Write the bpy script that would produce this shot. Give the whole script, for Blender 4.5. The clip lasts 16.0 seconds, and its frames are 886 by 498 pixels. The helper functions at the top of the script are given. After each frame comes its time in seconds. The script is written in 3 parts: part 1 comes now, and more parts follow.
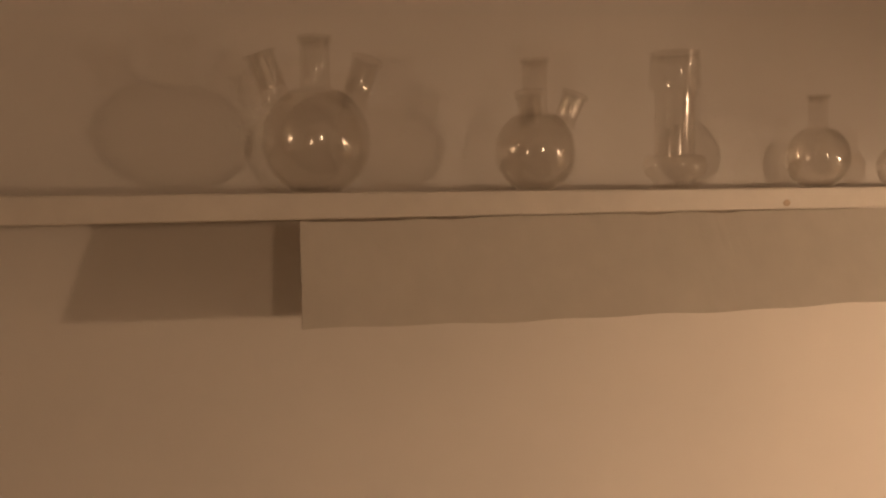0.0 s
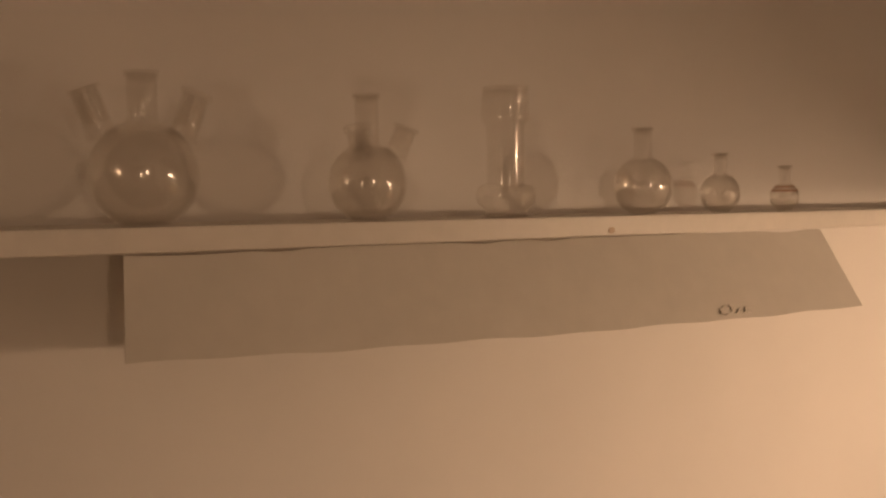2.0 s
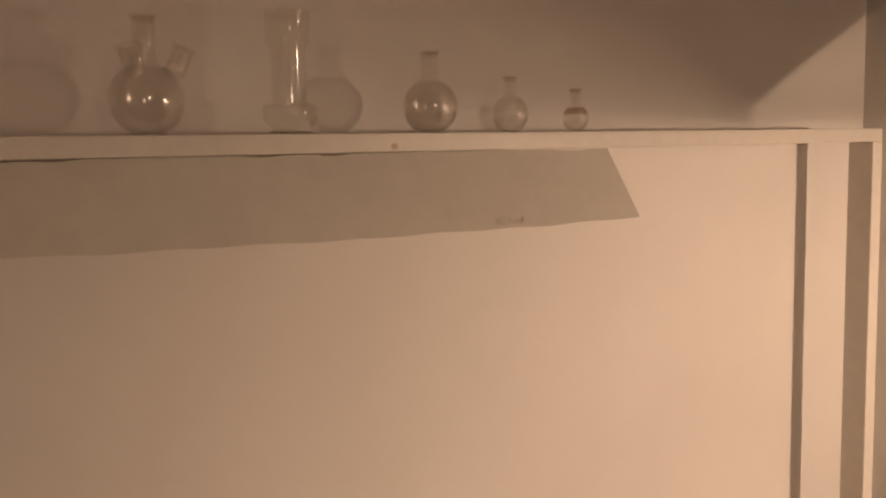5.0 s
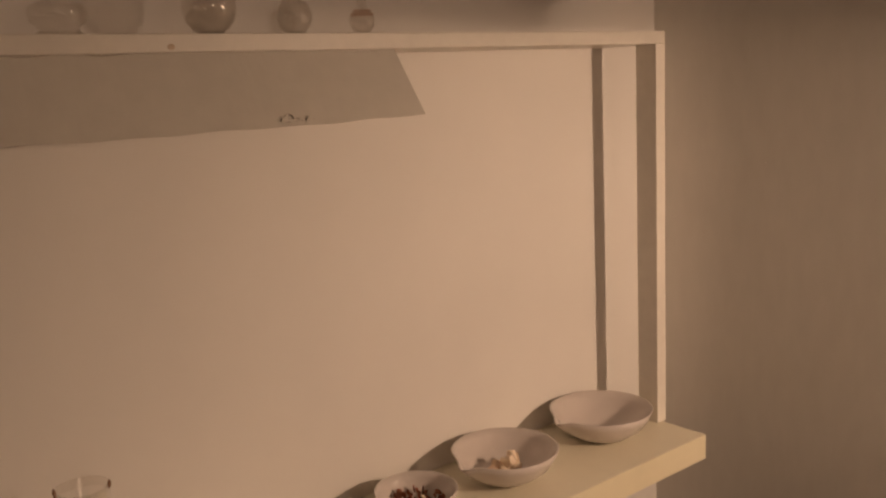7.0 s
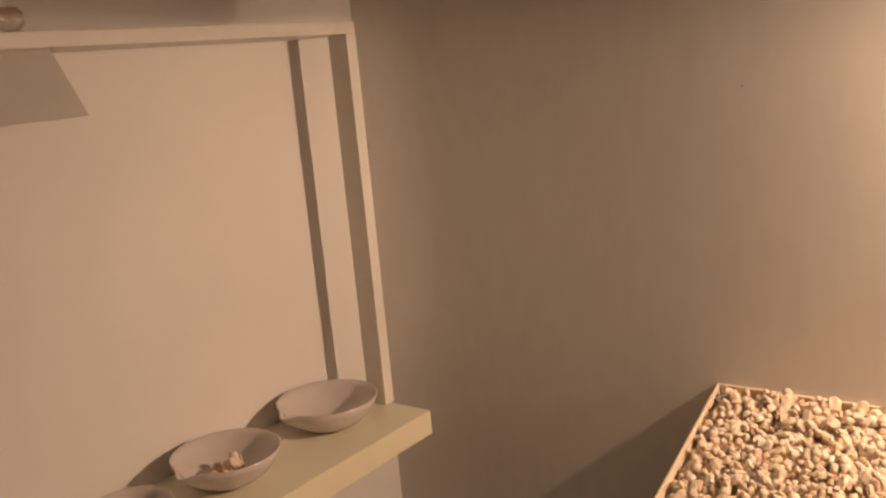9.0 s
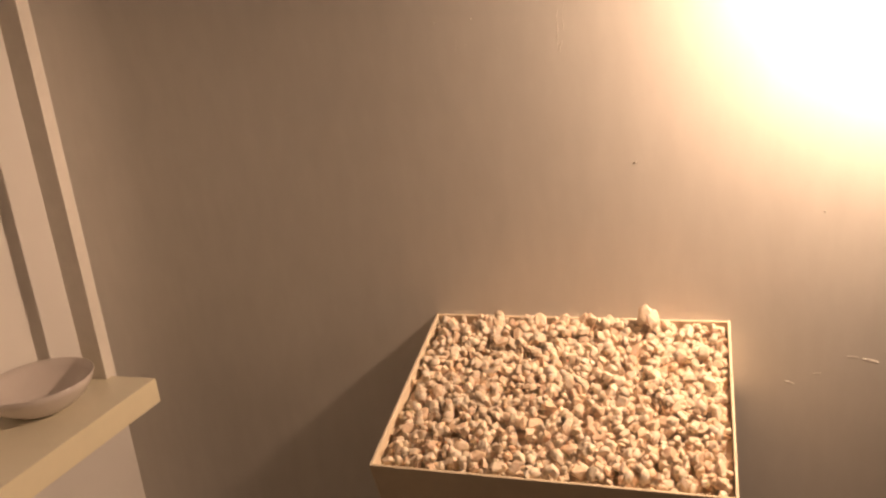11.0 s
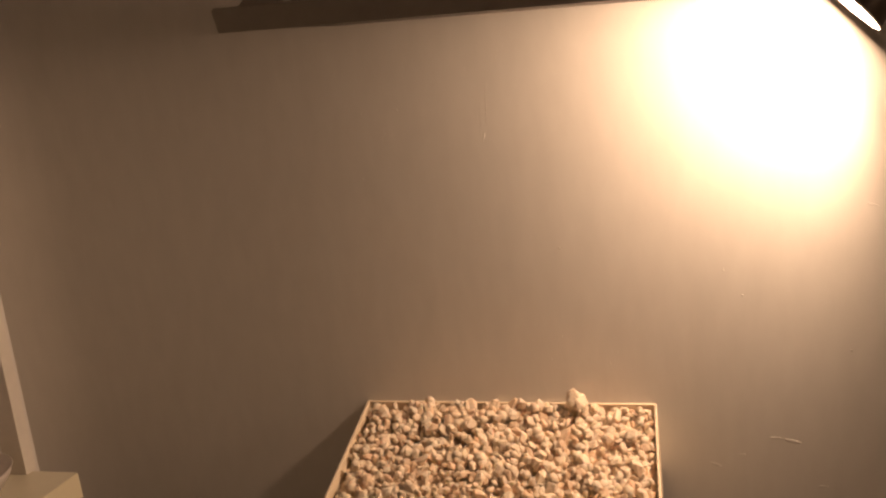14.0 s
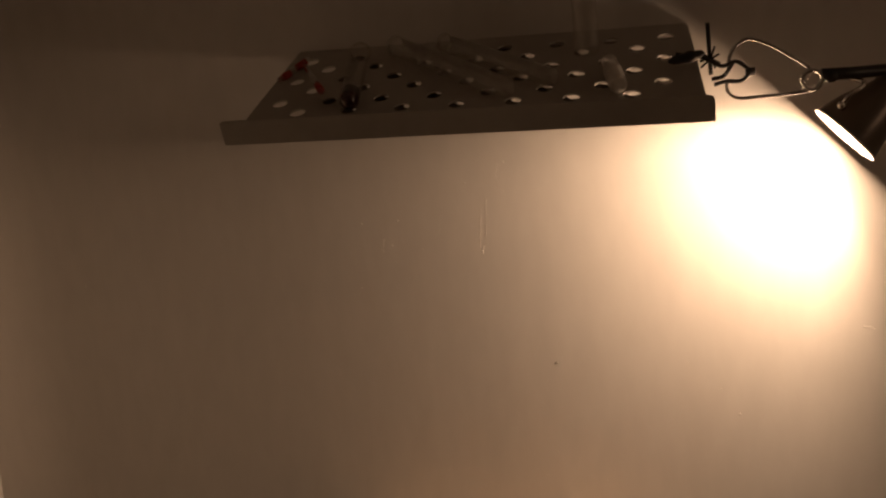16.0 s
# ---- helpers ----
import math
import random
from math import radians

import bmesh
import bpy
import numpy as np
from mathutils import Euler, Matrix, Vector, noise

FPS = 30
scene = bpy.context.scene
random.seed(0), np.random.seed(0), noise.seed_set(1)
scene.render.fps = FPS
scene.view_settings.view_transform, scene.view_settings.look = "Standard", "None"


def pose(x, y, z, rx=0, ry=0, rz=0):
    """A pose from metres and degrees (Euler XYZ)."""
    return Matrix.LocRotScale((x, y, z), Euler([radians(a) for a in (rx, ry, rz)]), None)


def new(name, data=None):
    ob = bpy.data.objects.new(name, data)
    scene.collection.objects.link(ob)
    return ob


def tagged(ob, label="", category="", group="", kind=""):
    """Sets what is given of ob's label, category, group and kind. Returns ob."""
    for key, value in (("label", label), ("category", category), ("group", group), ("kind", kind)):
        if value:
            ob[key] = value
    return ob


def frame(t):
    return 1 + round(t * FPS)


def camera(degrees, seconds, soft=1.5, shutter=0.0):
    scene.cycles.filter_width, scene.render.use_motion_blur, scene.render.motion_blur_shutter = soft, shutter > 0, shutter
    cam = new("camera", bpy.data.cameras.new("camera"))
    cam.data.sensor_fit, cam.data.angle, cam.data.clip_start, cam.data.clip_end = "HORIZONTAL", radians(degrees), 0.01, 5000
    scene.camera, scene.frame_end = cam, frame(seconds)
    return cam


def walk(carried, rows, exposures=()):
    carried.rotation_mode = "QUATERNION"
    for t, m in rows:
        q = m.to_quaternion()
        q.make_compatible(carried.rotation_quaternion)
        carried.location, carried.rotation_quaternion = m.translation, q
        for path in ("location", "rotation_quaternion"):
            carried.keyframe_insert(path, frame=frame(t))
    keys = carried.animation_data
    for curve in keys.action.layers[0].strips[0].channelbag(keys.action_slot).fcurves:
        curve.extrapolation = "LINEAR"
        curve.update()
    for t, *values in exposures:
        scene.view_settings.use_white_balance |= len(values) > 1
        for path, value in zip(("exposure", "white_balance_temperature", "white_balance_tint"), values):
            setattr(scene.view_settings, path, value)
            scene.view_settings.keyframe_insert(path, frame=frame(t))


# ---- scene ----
cam = camera(51.94, 16.0, soft=2.2)
# seconds, eye, heading, tilt, lean to the left
PATH = [
    (0, -1.2265, -0.6217, 1.5967, -21.197, -3.290, -0.748),
    (0.5, -1.2197, -0.6326, 1.6036, -21.918, -2.603, -0.897),
    (1, -1.2070, -0.6404, 1.6064, -23.502, -2.709, -1.092),
    (1.5, -1.1963, -0.6476, 1.6124, -25.175, -3.139, -1.149),
    (2, -1.1898, -0.6576, 1.6157, -27.212, -3.270, -0.670),
    (2.5, -1.1824, -0.6680, 1.6165, -29.082, -3.310, -0.242),
    (3, -1.1726, -0.6825, 1.6173, -30.972, -3.113, -0.144),
    (3.2, -1.1685, -0.6869, 1.6187, -31.602, -3.325, 0.011),
    (5.3, -1.1027, -0.7710, 1.5771, -30.888, -7.126, -1.297),
    (5.5, -1.1007, -0.7739, 1.5723, -31.743, -7.882, -1.342),
    (6, -1.0932, -0.7885, 1.5595, -33.880, -9.337, -2.295),
    (6.5, -1.0832, -0.8103, 1.5530, -35.908, -10.217, -2.679),
    (7, -1.0712, -0.8322, 1.5509, -38.791, -10.440, -2.746),
    (7.5, -1.0606, -0.8491, 1.5524, -41.615, -11.076, -3.087),
    (8, -1.0456, -0.8638, 1.5488, -44.854, -11.782, -3.570),
    (8.5, -1.0261, -0.8808, 1.5455, -48.461, -11.634, -4.484),
    (9, -1.0108, -0.8972, 1.5417, -52.703, -11.712, -5.191),
    (9.5, -1.0018, -0.9069, 1.5329, -57.247, -11.956, -5.492),
    (10, -1.0000, -0.9138, 1.5349, -62.123, -12.954, -5.536),
    (10.2, -0.9981, -0.9139, 1.5349, -63.935, -13.738, -5.705),
    (12.3, -0.9776, -0.9564, 1.5437, -71.572, -18.210, -7.735),
    (12.5, -0.9788, -0.9582, 1.5445, -71.563, -17.774, -7.870),
    (13, -0.9766, -0.9576, 1.5434, -71.813, -16.284, -7.628),
    (13.5, -0.9786, -0.9545, 1.5433, -71.920, -14.487, -7.487),
    (14, -0.9844, -0.9488, 1.5483, -72.631, -12.363, -6.446),
    (14.5, -0.9883, -0.9416, 1.5568, -72.948, -10.728, -5.452),
    (15, -0.9903, -0.9373, 1.5640, -73.554, -9.354, -5.079),
    (15.5, -0.9883, -0.9367, 1.5695, -73.990, -7.910, -5.224),
    (16, -0.9855, -0.9381, 1.5758, -74.031, -6.932, -4.958),
]
EXPOSURES = [(0.0, 0.12, 7000, 10), (3.0, 0.14, 6550, 10), (5.5, -0.05, 6100, 10), (7.0, -0.38, 6250, 10), (8.0, -0.36, 6250, 10), (9.0, -0.36, 6250, 10), (9.5, -0.30, 6280, 10), (10.0, -0.30, 6300, 10), (12.5, -0.62, 6350, 10), (14.0, -1.00, 6500, 10), (15.0, -1.32, 6500, 10), (16.0, -1.52, 6500, 10)]
walk(cam, [(t, pose(x, y, z, 90 + tilt, 0, yaw) @ pose(0, 0, 0, 0, 0, lean)) for t, x, y, z, yaw, tilt, lean in PATH], EXPOSURES)

# ---- light ----
WARM = (1.0, 0.650, 0.410)
LAMP = Vector((-0.068, -1.0704, 1.5466))      # middle of the clip lamp's mouth
AIM = Vector((-0.02, 0.73, -0.68)).normalized()


def bulb_light(name, place, watts, radius):
    data = bpy.data.lights.new(name, "POINT")
    data.energy, data.color, data.shadow_soft_size = watts, WARM, radius
    ob = new(name, data)
    ob.location = place
    return ob


def lamp_cone(name, watts, radius, degrees, blend, ahead):
    data = bpy.data.lights.new(name, "SPOT")
    data.energy, data.color, data.shadow_soft_size, data.spot_size, data.spot_blend = watts, WARM, radius, radians(degrees), blend
    ob = new(name, data)
    ob.matrix_basis = Matrix.Translation(LAMP + AIM * ahead) @ AIM.to_track_quat("-Z", "Y").to_matrix().to_4x4()
    return ob


def lamp_mouth(name, watts, radius, ahead):
    """The bright mouth of the reflector, as wide as the shade."""
    data = bpy.data.lights.new(name, "AREA")
    data.shape, data.size, data.energy, data.color = "DISK", radius * 2, watts, WARM
    ob = new(name, data)
    ob.matrix_basis = Matrix.Translation(LAMP + AIM * ahead) @ AIM.to_track_quat("-Z", "Y").to_matrix().to_4x4()
    return ob


lamp_mouth("clip_lamp_mouth", 2.7, 0.0325, 0.002)
lamp_cone("clip_lamp_bulb", 22.5, 0.012, 178, 0.15, -0.030)     # straight from the bulb, cut off by the shade
bulb_light("second_lamp_light", (-1.25, -3.60, 1.74), 23.0, 0.07)

world = bpy.data.worlds.new("world")
scene.world = world
world.use_nodes = True
world.node_tree.nodes["Background"].inputs[0].default_value = (0.010, 0.007, 0.005, 1)

# ---- materials ----


def material(name, color, rough=0.5, metal=0.0, vary=0.06, scale=40.0, bump=0.1, bump_scale=200.0, coarse=3.0, spec=0.5, per_object=0.0, dist=0.001, stretch=(1, 1, 1), relief=0.0):
    m = bpy.data.materials.new(name)
    m.use_nodes = True
    t = m.node_tree
    n, l = t.nodes, t.links
    b = n["Principled BSDF"]
    b.inputs["Roughness"].default_value = rough
    b.inputs["Metallic"].default_value = metal
    b.inputs["Specular IOR Level"].default_value = spec
    geo = n.new("ShaderNodeNewGeometry")
    mp = n.new("ShaderNodeMapping")
    mp.inputs["Scale"].default_value = stretch
    l.new(geo.outputs["Position"], mp.inputs["Vector"])

    def noise_node(s, detail):
        k = n.new("ShaderNodeTexNoise")
        k.inputs["Scale"].default_value = s
        k.inputs["Detail"].default_value = detail
        l.new(mp.outputs["Vector"], k.inputs["Vector"])
        return k
    a, c, f = noise_node(scale, 4), noise_node(coarse, 3), noise_node(bump_scale, 3)
    add = n.new("ShaderNodeMath")
    add.operation = "ADD"
    l.new(a.outputs[0], add.inputs[0])
    l.new(c.outputs[0], add.inputs[1])
    ramp = n.new("ShaderNodeMapRange")
    ramp.inputs["From Min"].default_value, ramp.inputs["From Max"].default_value = 0.6, 1.4
    ramp.inputs["To Min"].default_value, ramp.inputs["To Max"].default_value = 1 - vary, 1 + vary
    l.new(add.outputs[0], ramp.inputs["Value"])
    last = ramp.outputs[0]
    if per_object:
        info = n.new("ShaderNodeObjectInfo")
        isl = n.new("ShaderNodeNewGeometry")
        s = n.new("ShaderNodeMath")
        s.operation = "ADD"
        l.new(info.outputs["Random"], s.inputs[0])
        l.new(isl.outputs["Random Per Island"], s.inputs[1])
        fr = n.new("ShaderNodeMath")
        fr.operation = "FRACT"
        l.new(s.outputs[0], fr.inputs[0])
        mr = n.new("ShaderNodeMapRange")
        mr.inputs["To Min"].default_value, mr.inputs["To Max"].default_value = 1 - per_object, 1 + per_object * 0.4
        l.new(fr.outputs[0], mr.inputs["Value"])
        mul = n.new("ShaderNodeMath")
        mul.operation = "MULTIPLY"
        l.new(last, mul.inputs[0])
        l.new(mr.outputs[0], mul.inputs[1])
        last = mul.outputs[0]
    mix = n.new("ShaderNodeVectorMath")
    mix.operation = "SCALE"
    mix.inputs[0].default_value = color
    l.new(last, mix.inputs["Scale"])
    l.new(mix.outputs[0], b.inputs["Base Color"])
    rr = n.new("ShaderNodeMapRange")
    rr.inputs["To Min"].default_value, rr.inputs["To Max"].default_value = max(0.02, rough - 0.08), min(1, rough + 0.08)
    l.new(a.outputs[0], rr.inputs["Value"])
    l.new(rr.outputs[0], b.inputs["Roughness"])
    if bump:
        bp = n.new("ShaderNodeBump")
        bp.inputs["Strength"].default_value = bump
        bp.inputs["Distance"].default_value = dist
        l.new(f.outputs[0], bp.inputs["Height"])
        if relief:                          # brush and roller marks under the fine grain
            marks, wide = noise_node(26.0, 5), n.new("ShaderNodeBump")
            wide.inputs["Strength"].default_value, wide.inputs["Distance"].default_value = relief, 0.004
            l.new(marks.outputs[0], wide.inputs["Height"])
            l.new(wide.outputs[0], bp.inputs["Normal"])
        l.new(bp.outputs[0], b.inputs["Normal"])
    return m


def glass(name, tint=(0.968, 0.960, 0.948), edge=0.62, rough=0.11, glow_film=0.0):
    """Thin clear glass: light goes straight through the wall, the gloss grows at grazing angles."""
    m = bpy.data.materials.new(name)
    m.use_nodes = True
    t = m.node_tree
    n, l = t.nodes, t.links
    n.remove(n["Principled BSDF"])
    tr = n.new("ShaderNodeBsdfTransparent")
    tr.inputs["Color"].default_value = (*tint, 1)
    gl = n.new("ShaderNodeBsdfGlossy")
    gl.inputs["Roughness"].default_value = rough
    gl.inputs["Color"].default_value = (1, 1, 1, 1)
    lw = n.new("ShaderNodeLayerWeight")
    lw.inputs["Blend"].default_value = 0.5
    pw = n.new("ShaderNodeMath")
    pw.operation = "POWER"
    pw.inputs[1].default_value = 3.0
    l.new(lw.outputs["Facing"], pw.inputs[0])
    ma = n.new("ShaderNodeMath")
    ma.operation = "MULTIPLY_ADD"
    ma.inputs[1].default_value, ma.inputs[2].default_value = edge, 0.065
    l.new(pw.outputs[0], ma.inputs[0])
    mx = n.new("ShaderNodeMixShader")
    l.new(ma.outputs[0], mx.inputs["Fac"])
    l.new(tr.outputs[0], mx.inputs[1])
    l.new(gl.outputs[0], mx.inputs[2])
    last = mx.outputs[0]
    if glow_film:                                # patchy pale diffuse share, stands in for lamp light glowing in the glass
        df = n.new("ShaderNodeBsdfDiffuse")
        df.inputs["Color"].default_value = (0.85, 0.82, 0.78, 1)
        glow_noise = n.new("ShaderNodeTexNoise")
        glow_noise.inputs["Scale"].default_value = 45.0
        amount = n.new("ShaderNodeMapRange")
        amount.inputs["From Min"].default_value, amount.inputs["From Max"].default_value = 0.4, 0.7
        amount.inputs["To Min"].default_value, amount.inputs["To Max"].default_value = glow_film * 0.4, glow_film * 2
        geo = n.new("ShaderNodeNewGeometry")
        l.new(geo.outputs["Position"], glow_noise.inputs["Vector"])
        l.new(glow_noise.outputs[0], amount.inputs["Value"])
        coat = n.new("ShaderNodeMixShader")
        l.new(amount.outputs[0], coat.inputs["Fac"])
        l.new(last, coat.inputs[1])
        l.new(df.outputs[0], coat.inputs[2])
        last = coat.outputs[0]
    l.new(last, n["Material Output"].inputs["Surface"])
    return m


def glow(name, color, strength):
    m = bpy.data.materials.new(name)
    m.use_nodes = True
    b = m.node_tree.nodes["Principled BSDF"]
    b.inputs["Base Color"].default_value = (0.9, 0.9, 0.9, 1)
    b.inputs["Emission Color"].default_value = (*color, 1)
    b.inputs["Emission Strength"].default_value = strength
    return m


WALL_MATT = material("matt_wall_paint", (0.80, 0.77, 0.74), 0.75, vary=0.035, scale=9, coarse=2.2, bump=0.12, bump_scale=260, relief=0.05)
WALL_SILK = material("silk_wall_paint", (0.76, 0.73, 0.69), 0.36, vary=0.05, scale=45, coarse=4, bump=0.10, bump_scale=90, spec=0.5, stretch=(1, 1, 0.40), dist=0.0012, relief=0.10)
# tones of the unseen room sides, set by how much light they bounce
WALL_FAR = material("unseen_wall_tone", (0.40, 0.37, 0.33), 0.8, vary=0.05)
CEILING_PAINT = material("ceiling_paint", (0.74, 0.71, 0.67), 0.9, vary=0.03)
FLOOR_WOOD = material("floor_boards", (0.14, 0.09, 0.055), 0.5, vary=0.2, scale=30, stretch=(1, 8, 1))
SHELF_PAINT = material("shelf_paint", (0.80, 0.76, 0.70), 0.45, vary=0.06, scale=60, coarse=6, bump=0.15, bump_scale=300)
FOIL = material("cream_foil", (0.80, 0.755, 0.61), 0.32, vary=0.04, scale=30, coarse=5, bump=0.05)
FOIL_EDGE = material("cream_edge_band", (0.82, 0.75, 0.55), 0.4, vary=0.05, scale=30, coarse=5, bump=0.05)
CARD = material("grey_card", (0.70, 0.665, 0.61), 0.8, vary=0.06, scale=50, coarse=5, bump=0.1, bump_scale=400)
SMUDGE = material("card_smudge", (0.655, 0.615, 0.56), 0.8, vary=0.2, scale=300)
DARK = material("stain", (0.30, 0.17, 0.10), 0.7, vary=0.3, scale=500)
KNOT = material("painted_knot", (0.60, 0.48, 0.37), 0.6, vary=0.2, scale=500)
PORCELAIN = material("glazed_porcelain", (0.66, 0.60, 0.57), 0.07, vary=0.02, scale=60, bump=0.0, spec=0.6)
POPPED = material("puffed_corn", (0.85, 0.715, 0.57), 0.7, vary=0.08, scale=160, coarse=45, bump=0.5, bump_scale=420, per_object=0.14, dist=0.002)
TOASTED = material("toasted_corn", (0.81, 0.62, 0.46), 0.7, vary=0.10, scale=160, coarse=45, bump=0.5, bump_scale=420, per_object=0.2, dist=0.002)
for socket, value in (("Subsurface Weight", 0.25), ("Subsurface Scale", 0.003), ("Subsurface Radius", (1.0, 0.8, 0.6))):     # light soaks into the crumb
    for paint in (POPPED, TOASTED):
        paint.node_tree.nodes["Principled BSDF"].inputs[socket].default_value = value
FLAKES = material("dried_flakes", (0.27, 0.085, 0.04), 0.45, vary=0.4, scale=200, per_object=0.6, bump=0.3)
BOX_WOOD = material("box_card", (0.78, 0.66, 0.50), 0.6, vary=0.06, scale=60, coarse=10, bump=0.1)
# darker copy of the tray steel: shade inside the tray put into the colour
STEEL_SHADED = material("shaded_inner_steel", (0.20, 0.18, 0.16), 0.6, vary=0.1, scale=80, coarse=8, bump=0.08)
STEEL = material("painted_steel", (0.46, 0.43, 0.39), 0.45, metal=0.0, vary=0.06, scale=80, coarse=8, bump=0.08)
CHROME = material("chromed_wire", (0.75, 0.74, 0.72), 0.18, metal=1.0, vary=0.05, scale=100, bump=0)
BLACK = material("black_plastic", (0.025, 0.022, 0.02), 0.4, vary=0.2, scale=100)
SHADE_OUT = material("lamp_shade_outside", (0.16, 0.125, 0.10), 0.32, metal=0.3, vary=0.1)
SHADE_IN = material("lamp_shade_inside", (0.85, 0.84, 0.82), 0.35, metal=0.0, vary=0.03)
GLASS = glass("clear_glass")
GLASS_TUBE = glass("tube_glass", (0.94, 0.93, 0.91), 1.0, 0.08, 0.11)
FROSTED = material("frosted_glass", (0.92, 0.88, 0.82), 0.5, vary=0.15, scale=200, bump=0.2)
FROSTED.node_tree.nodes["Principled BSDF"].inputs["Alpha"].default_value = 0.7
RED = material("red_band", (0.42, 0.035, 0.025), 0.4, vary=0.2, scale=200)
LIQUID = material("dark_red_liquid", (0.05, 0.008, 0.006), 0.15, vary=0.3, scale=200)
BULB = glow("bulb_glass", (1.0, 0.75, 0.5), 18.0)

# ---- builders ----


def thing(name, m, label, category, group="", kind=""):
    e = new(name)
    e.empty_display_size = 0.02
    e.matrix_basis = m
    return tagged(e, label, category, group, kind)


def put(name, bm, mat, parent=None, label="", smooth=False, at=None):
    me = bpy.data.meshes.new(name)
    bmesh.ops.recalc_face_normals(bm, faces=bm.faces)
    bm.to_mesh(me)
    bm.free()
    for m in (mat if isinstance(mat, (list, tuple)) else [mat]):
        me.materials.append(m)
    if smooth:
        for p in me.polygons:
            p.use_smooth = True
    ob = new(name, me)
    if parent:
        ob.parent = parent
    if at is not None:
        ob.matrix_basis = at
    if label:
        ob["label"] = label
    return ob


def box_bm(x0, x1, y0, y1, z0, z1, bevel=0.0, bm=None):
    own = bm or bmesh.new()
    r = bmesh.ops.create_cube(own, size=1.0, matrix=Matrix.LocRotScale(((x0 + x1) / 2, (y0 + y1) / 2, (z0 + z1) / 2), None, (x1 - x0, y1 - y0, z1 - z0)))
    if bevel:
        edges = list({e for v in r["verts"] for e in v.link_edges})
        bmesh.ops.bevel(own, geom=edges, offset=bevel, segments=2, affect="EDGES", profile=0.6)
    return own


def lathe(profile, seg=40, bm=None, m=None, close=False):
    own = bm or bmesh.new()
    m = m or Matrix()
    rings = []
    for r, z in profile:
        if r < 1e-6:
            rings.append([own.verts.new(m @ Vector((0, 0, z)))])
        else:
            rings.append([own.verts.new(m @ Vector((r * math.cos(k * math.tau / seg), r * math.sin(k * math.tau / seg), z))) for k in range(seg)])
    pairs = list(zip(rings, rings[1:])) + ([(rings[-1], rings[0])] if close else [])
    for a, b in pairs:
        for k in range(seg):
            j = (k + 1) % seg
            vs = [a[0]] if len(a) == 1 else [a[k], a[j]]
            vs += [b[0]] if len(b) == 1 else [b[j], b[k]]
            if len(vs) > 2:
                own.faces.new(vs)
    return own


def rod(points, radius, seg=10, bm=None):
    """A round bar along a line of points."""
    own = bm or bmesh.new()
    pts = [Vector(p) for p in points]
    rings, a = [], None
    for i, p in enumerate(pts):
        d = (pts[min(i + 1, len(pts) - 1)] - pts[max(i - 1, 0)]).normalized()
        a = d.orthogonal() if a is None else a - d * a.dot(d)
        a.normalize()
        b = d.cross(a)
        rings.append([own.verts.new(p + (a * math.cos(k * math.tau / seg) + b * math.sin(k * math.tau / seg)) * radius) for k in range(seg)])
    for r0, r1 in zip(rings, rings[1:]):
        for k in range(seg):
            own.faces.new((r0[k], r0[(k + 1) % seg], r1[(k + 1) % seg], r1[k]))
    own.faces.new(rings[0][::-1])
    own.faces.new(rings[-1])
    return own


def smooth_line(points, steps=8):
    """Catmull-Rom through the points."""
    p = [Vector(q) for q in points]
    p = [p[0] * 2 - p[1]] + p + [p[-1] * 2 - p[-2]]
    out = []
    for a, b, c, d in zip(p, p[1:], p[2:], p[3:]):
        for k in range(steps):
            t = k / steps
            out.append(0.5 * ((2 * b) + (c - a) * t + (2 * a - 5 * b + 4 * c - d) * t * t + (3 * b - a - 3 * c + d) * t ** 3))
    return out + [p[-2]]


# ---- room ----
TOP = 1.600          # upper face of the high shelf
LOW = 1.084          # upper face of the low shelf


def slab(name, x0, x1, y0, y1, z0, z1, mat, label, category="wall"):
    return tagged(put(name, box_bm(x0, x1, y0, y1, z0, z1), mat), label, category, kind="structure")


slab("wall_north", -4.6, 0.12, 0.0, 0.12, 0.0, 2.9, WALL_MATT, "matt white painted wall behind the flask shelf")
wall_east = slab("wall_east", 0.0, 0.12, -4.6, 0.0, 0.0, 2.9, WALL_SILK, "silky white painted wall with drips and nicks")
# unseen sides that close the room and hold back or return bounced light
slab("wall_west", -4.72, -4.6, -4.6, 0.12, 0.0, 2.9, WALL_FAR, "unseen wall closing the room, darkened to limit bounced light")
slab("wall_south", -4.6, 0.0, -4.72, -4.6, 0.0, 2.9, WALL_FAR, "unseen wall closing the room, darkened to limit bounced light")
slab("floor", -4.72, 0.12, -4.72, 0.12, -0.12, 0.0, FLOOR_WOOD, "unseen floor closing the room, dark to limit bounced light", "floor")
slab("ceiling", -4.72, 0.12, -4.72, 0.12, 2.9, 3.02, CEILING_PAINT, "unseen ceiling closing the room, pale to bounce light back", "ceiling")

# drips, runs and nicks in the paint of the east wall
rng = random.Random(5)
bm = bmesh.new()
spots = [(-0.177, 1.427, 3.0), (-0.561, 1.485, 2.6), (-0.777, 1.317, 2.8), (-0.969, 1.257, 2.6), (-0.951, 1.285, 2.4), (-1.076, 1.193, 2.6), (-0.5535, 1.4104, 2.2), (-0.5765, 1.323, 2.0), (-0.7714, 1.2133, 1.8), (-0.8327, 1.1936, 1.8), (-0.733, 1.544, 2.4), (-0.688, 1.524, 2.2), (-0.605, 1.486, 2.4), (-0.632, 1.452, 1.6)]
spots += [(rng.uniform(-1.25, -0.2), rng.uniform(1.05, 1.6), rng.uniform(0.8, 2.0)) for _ in range(46)]
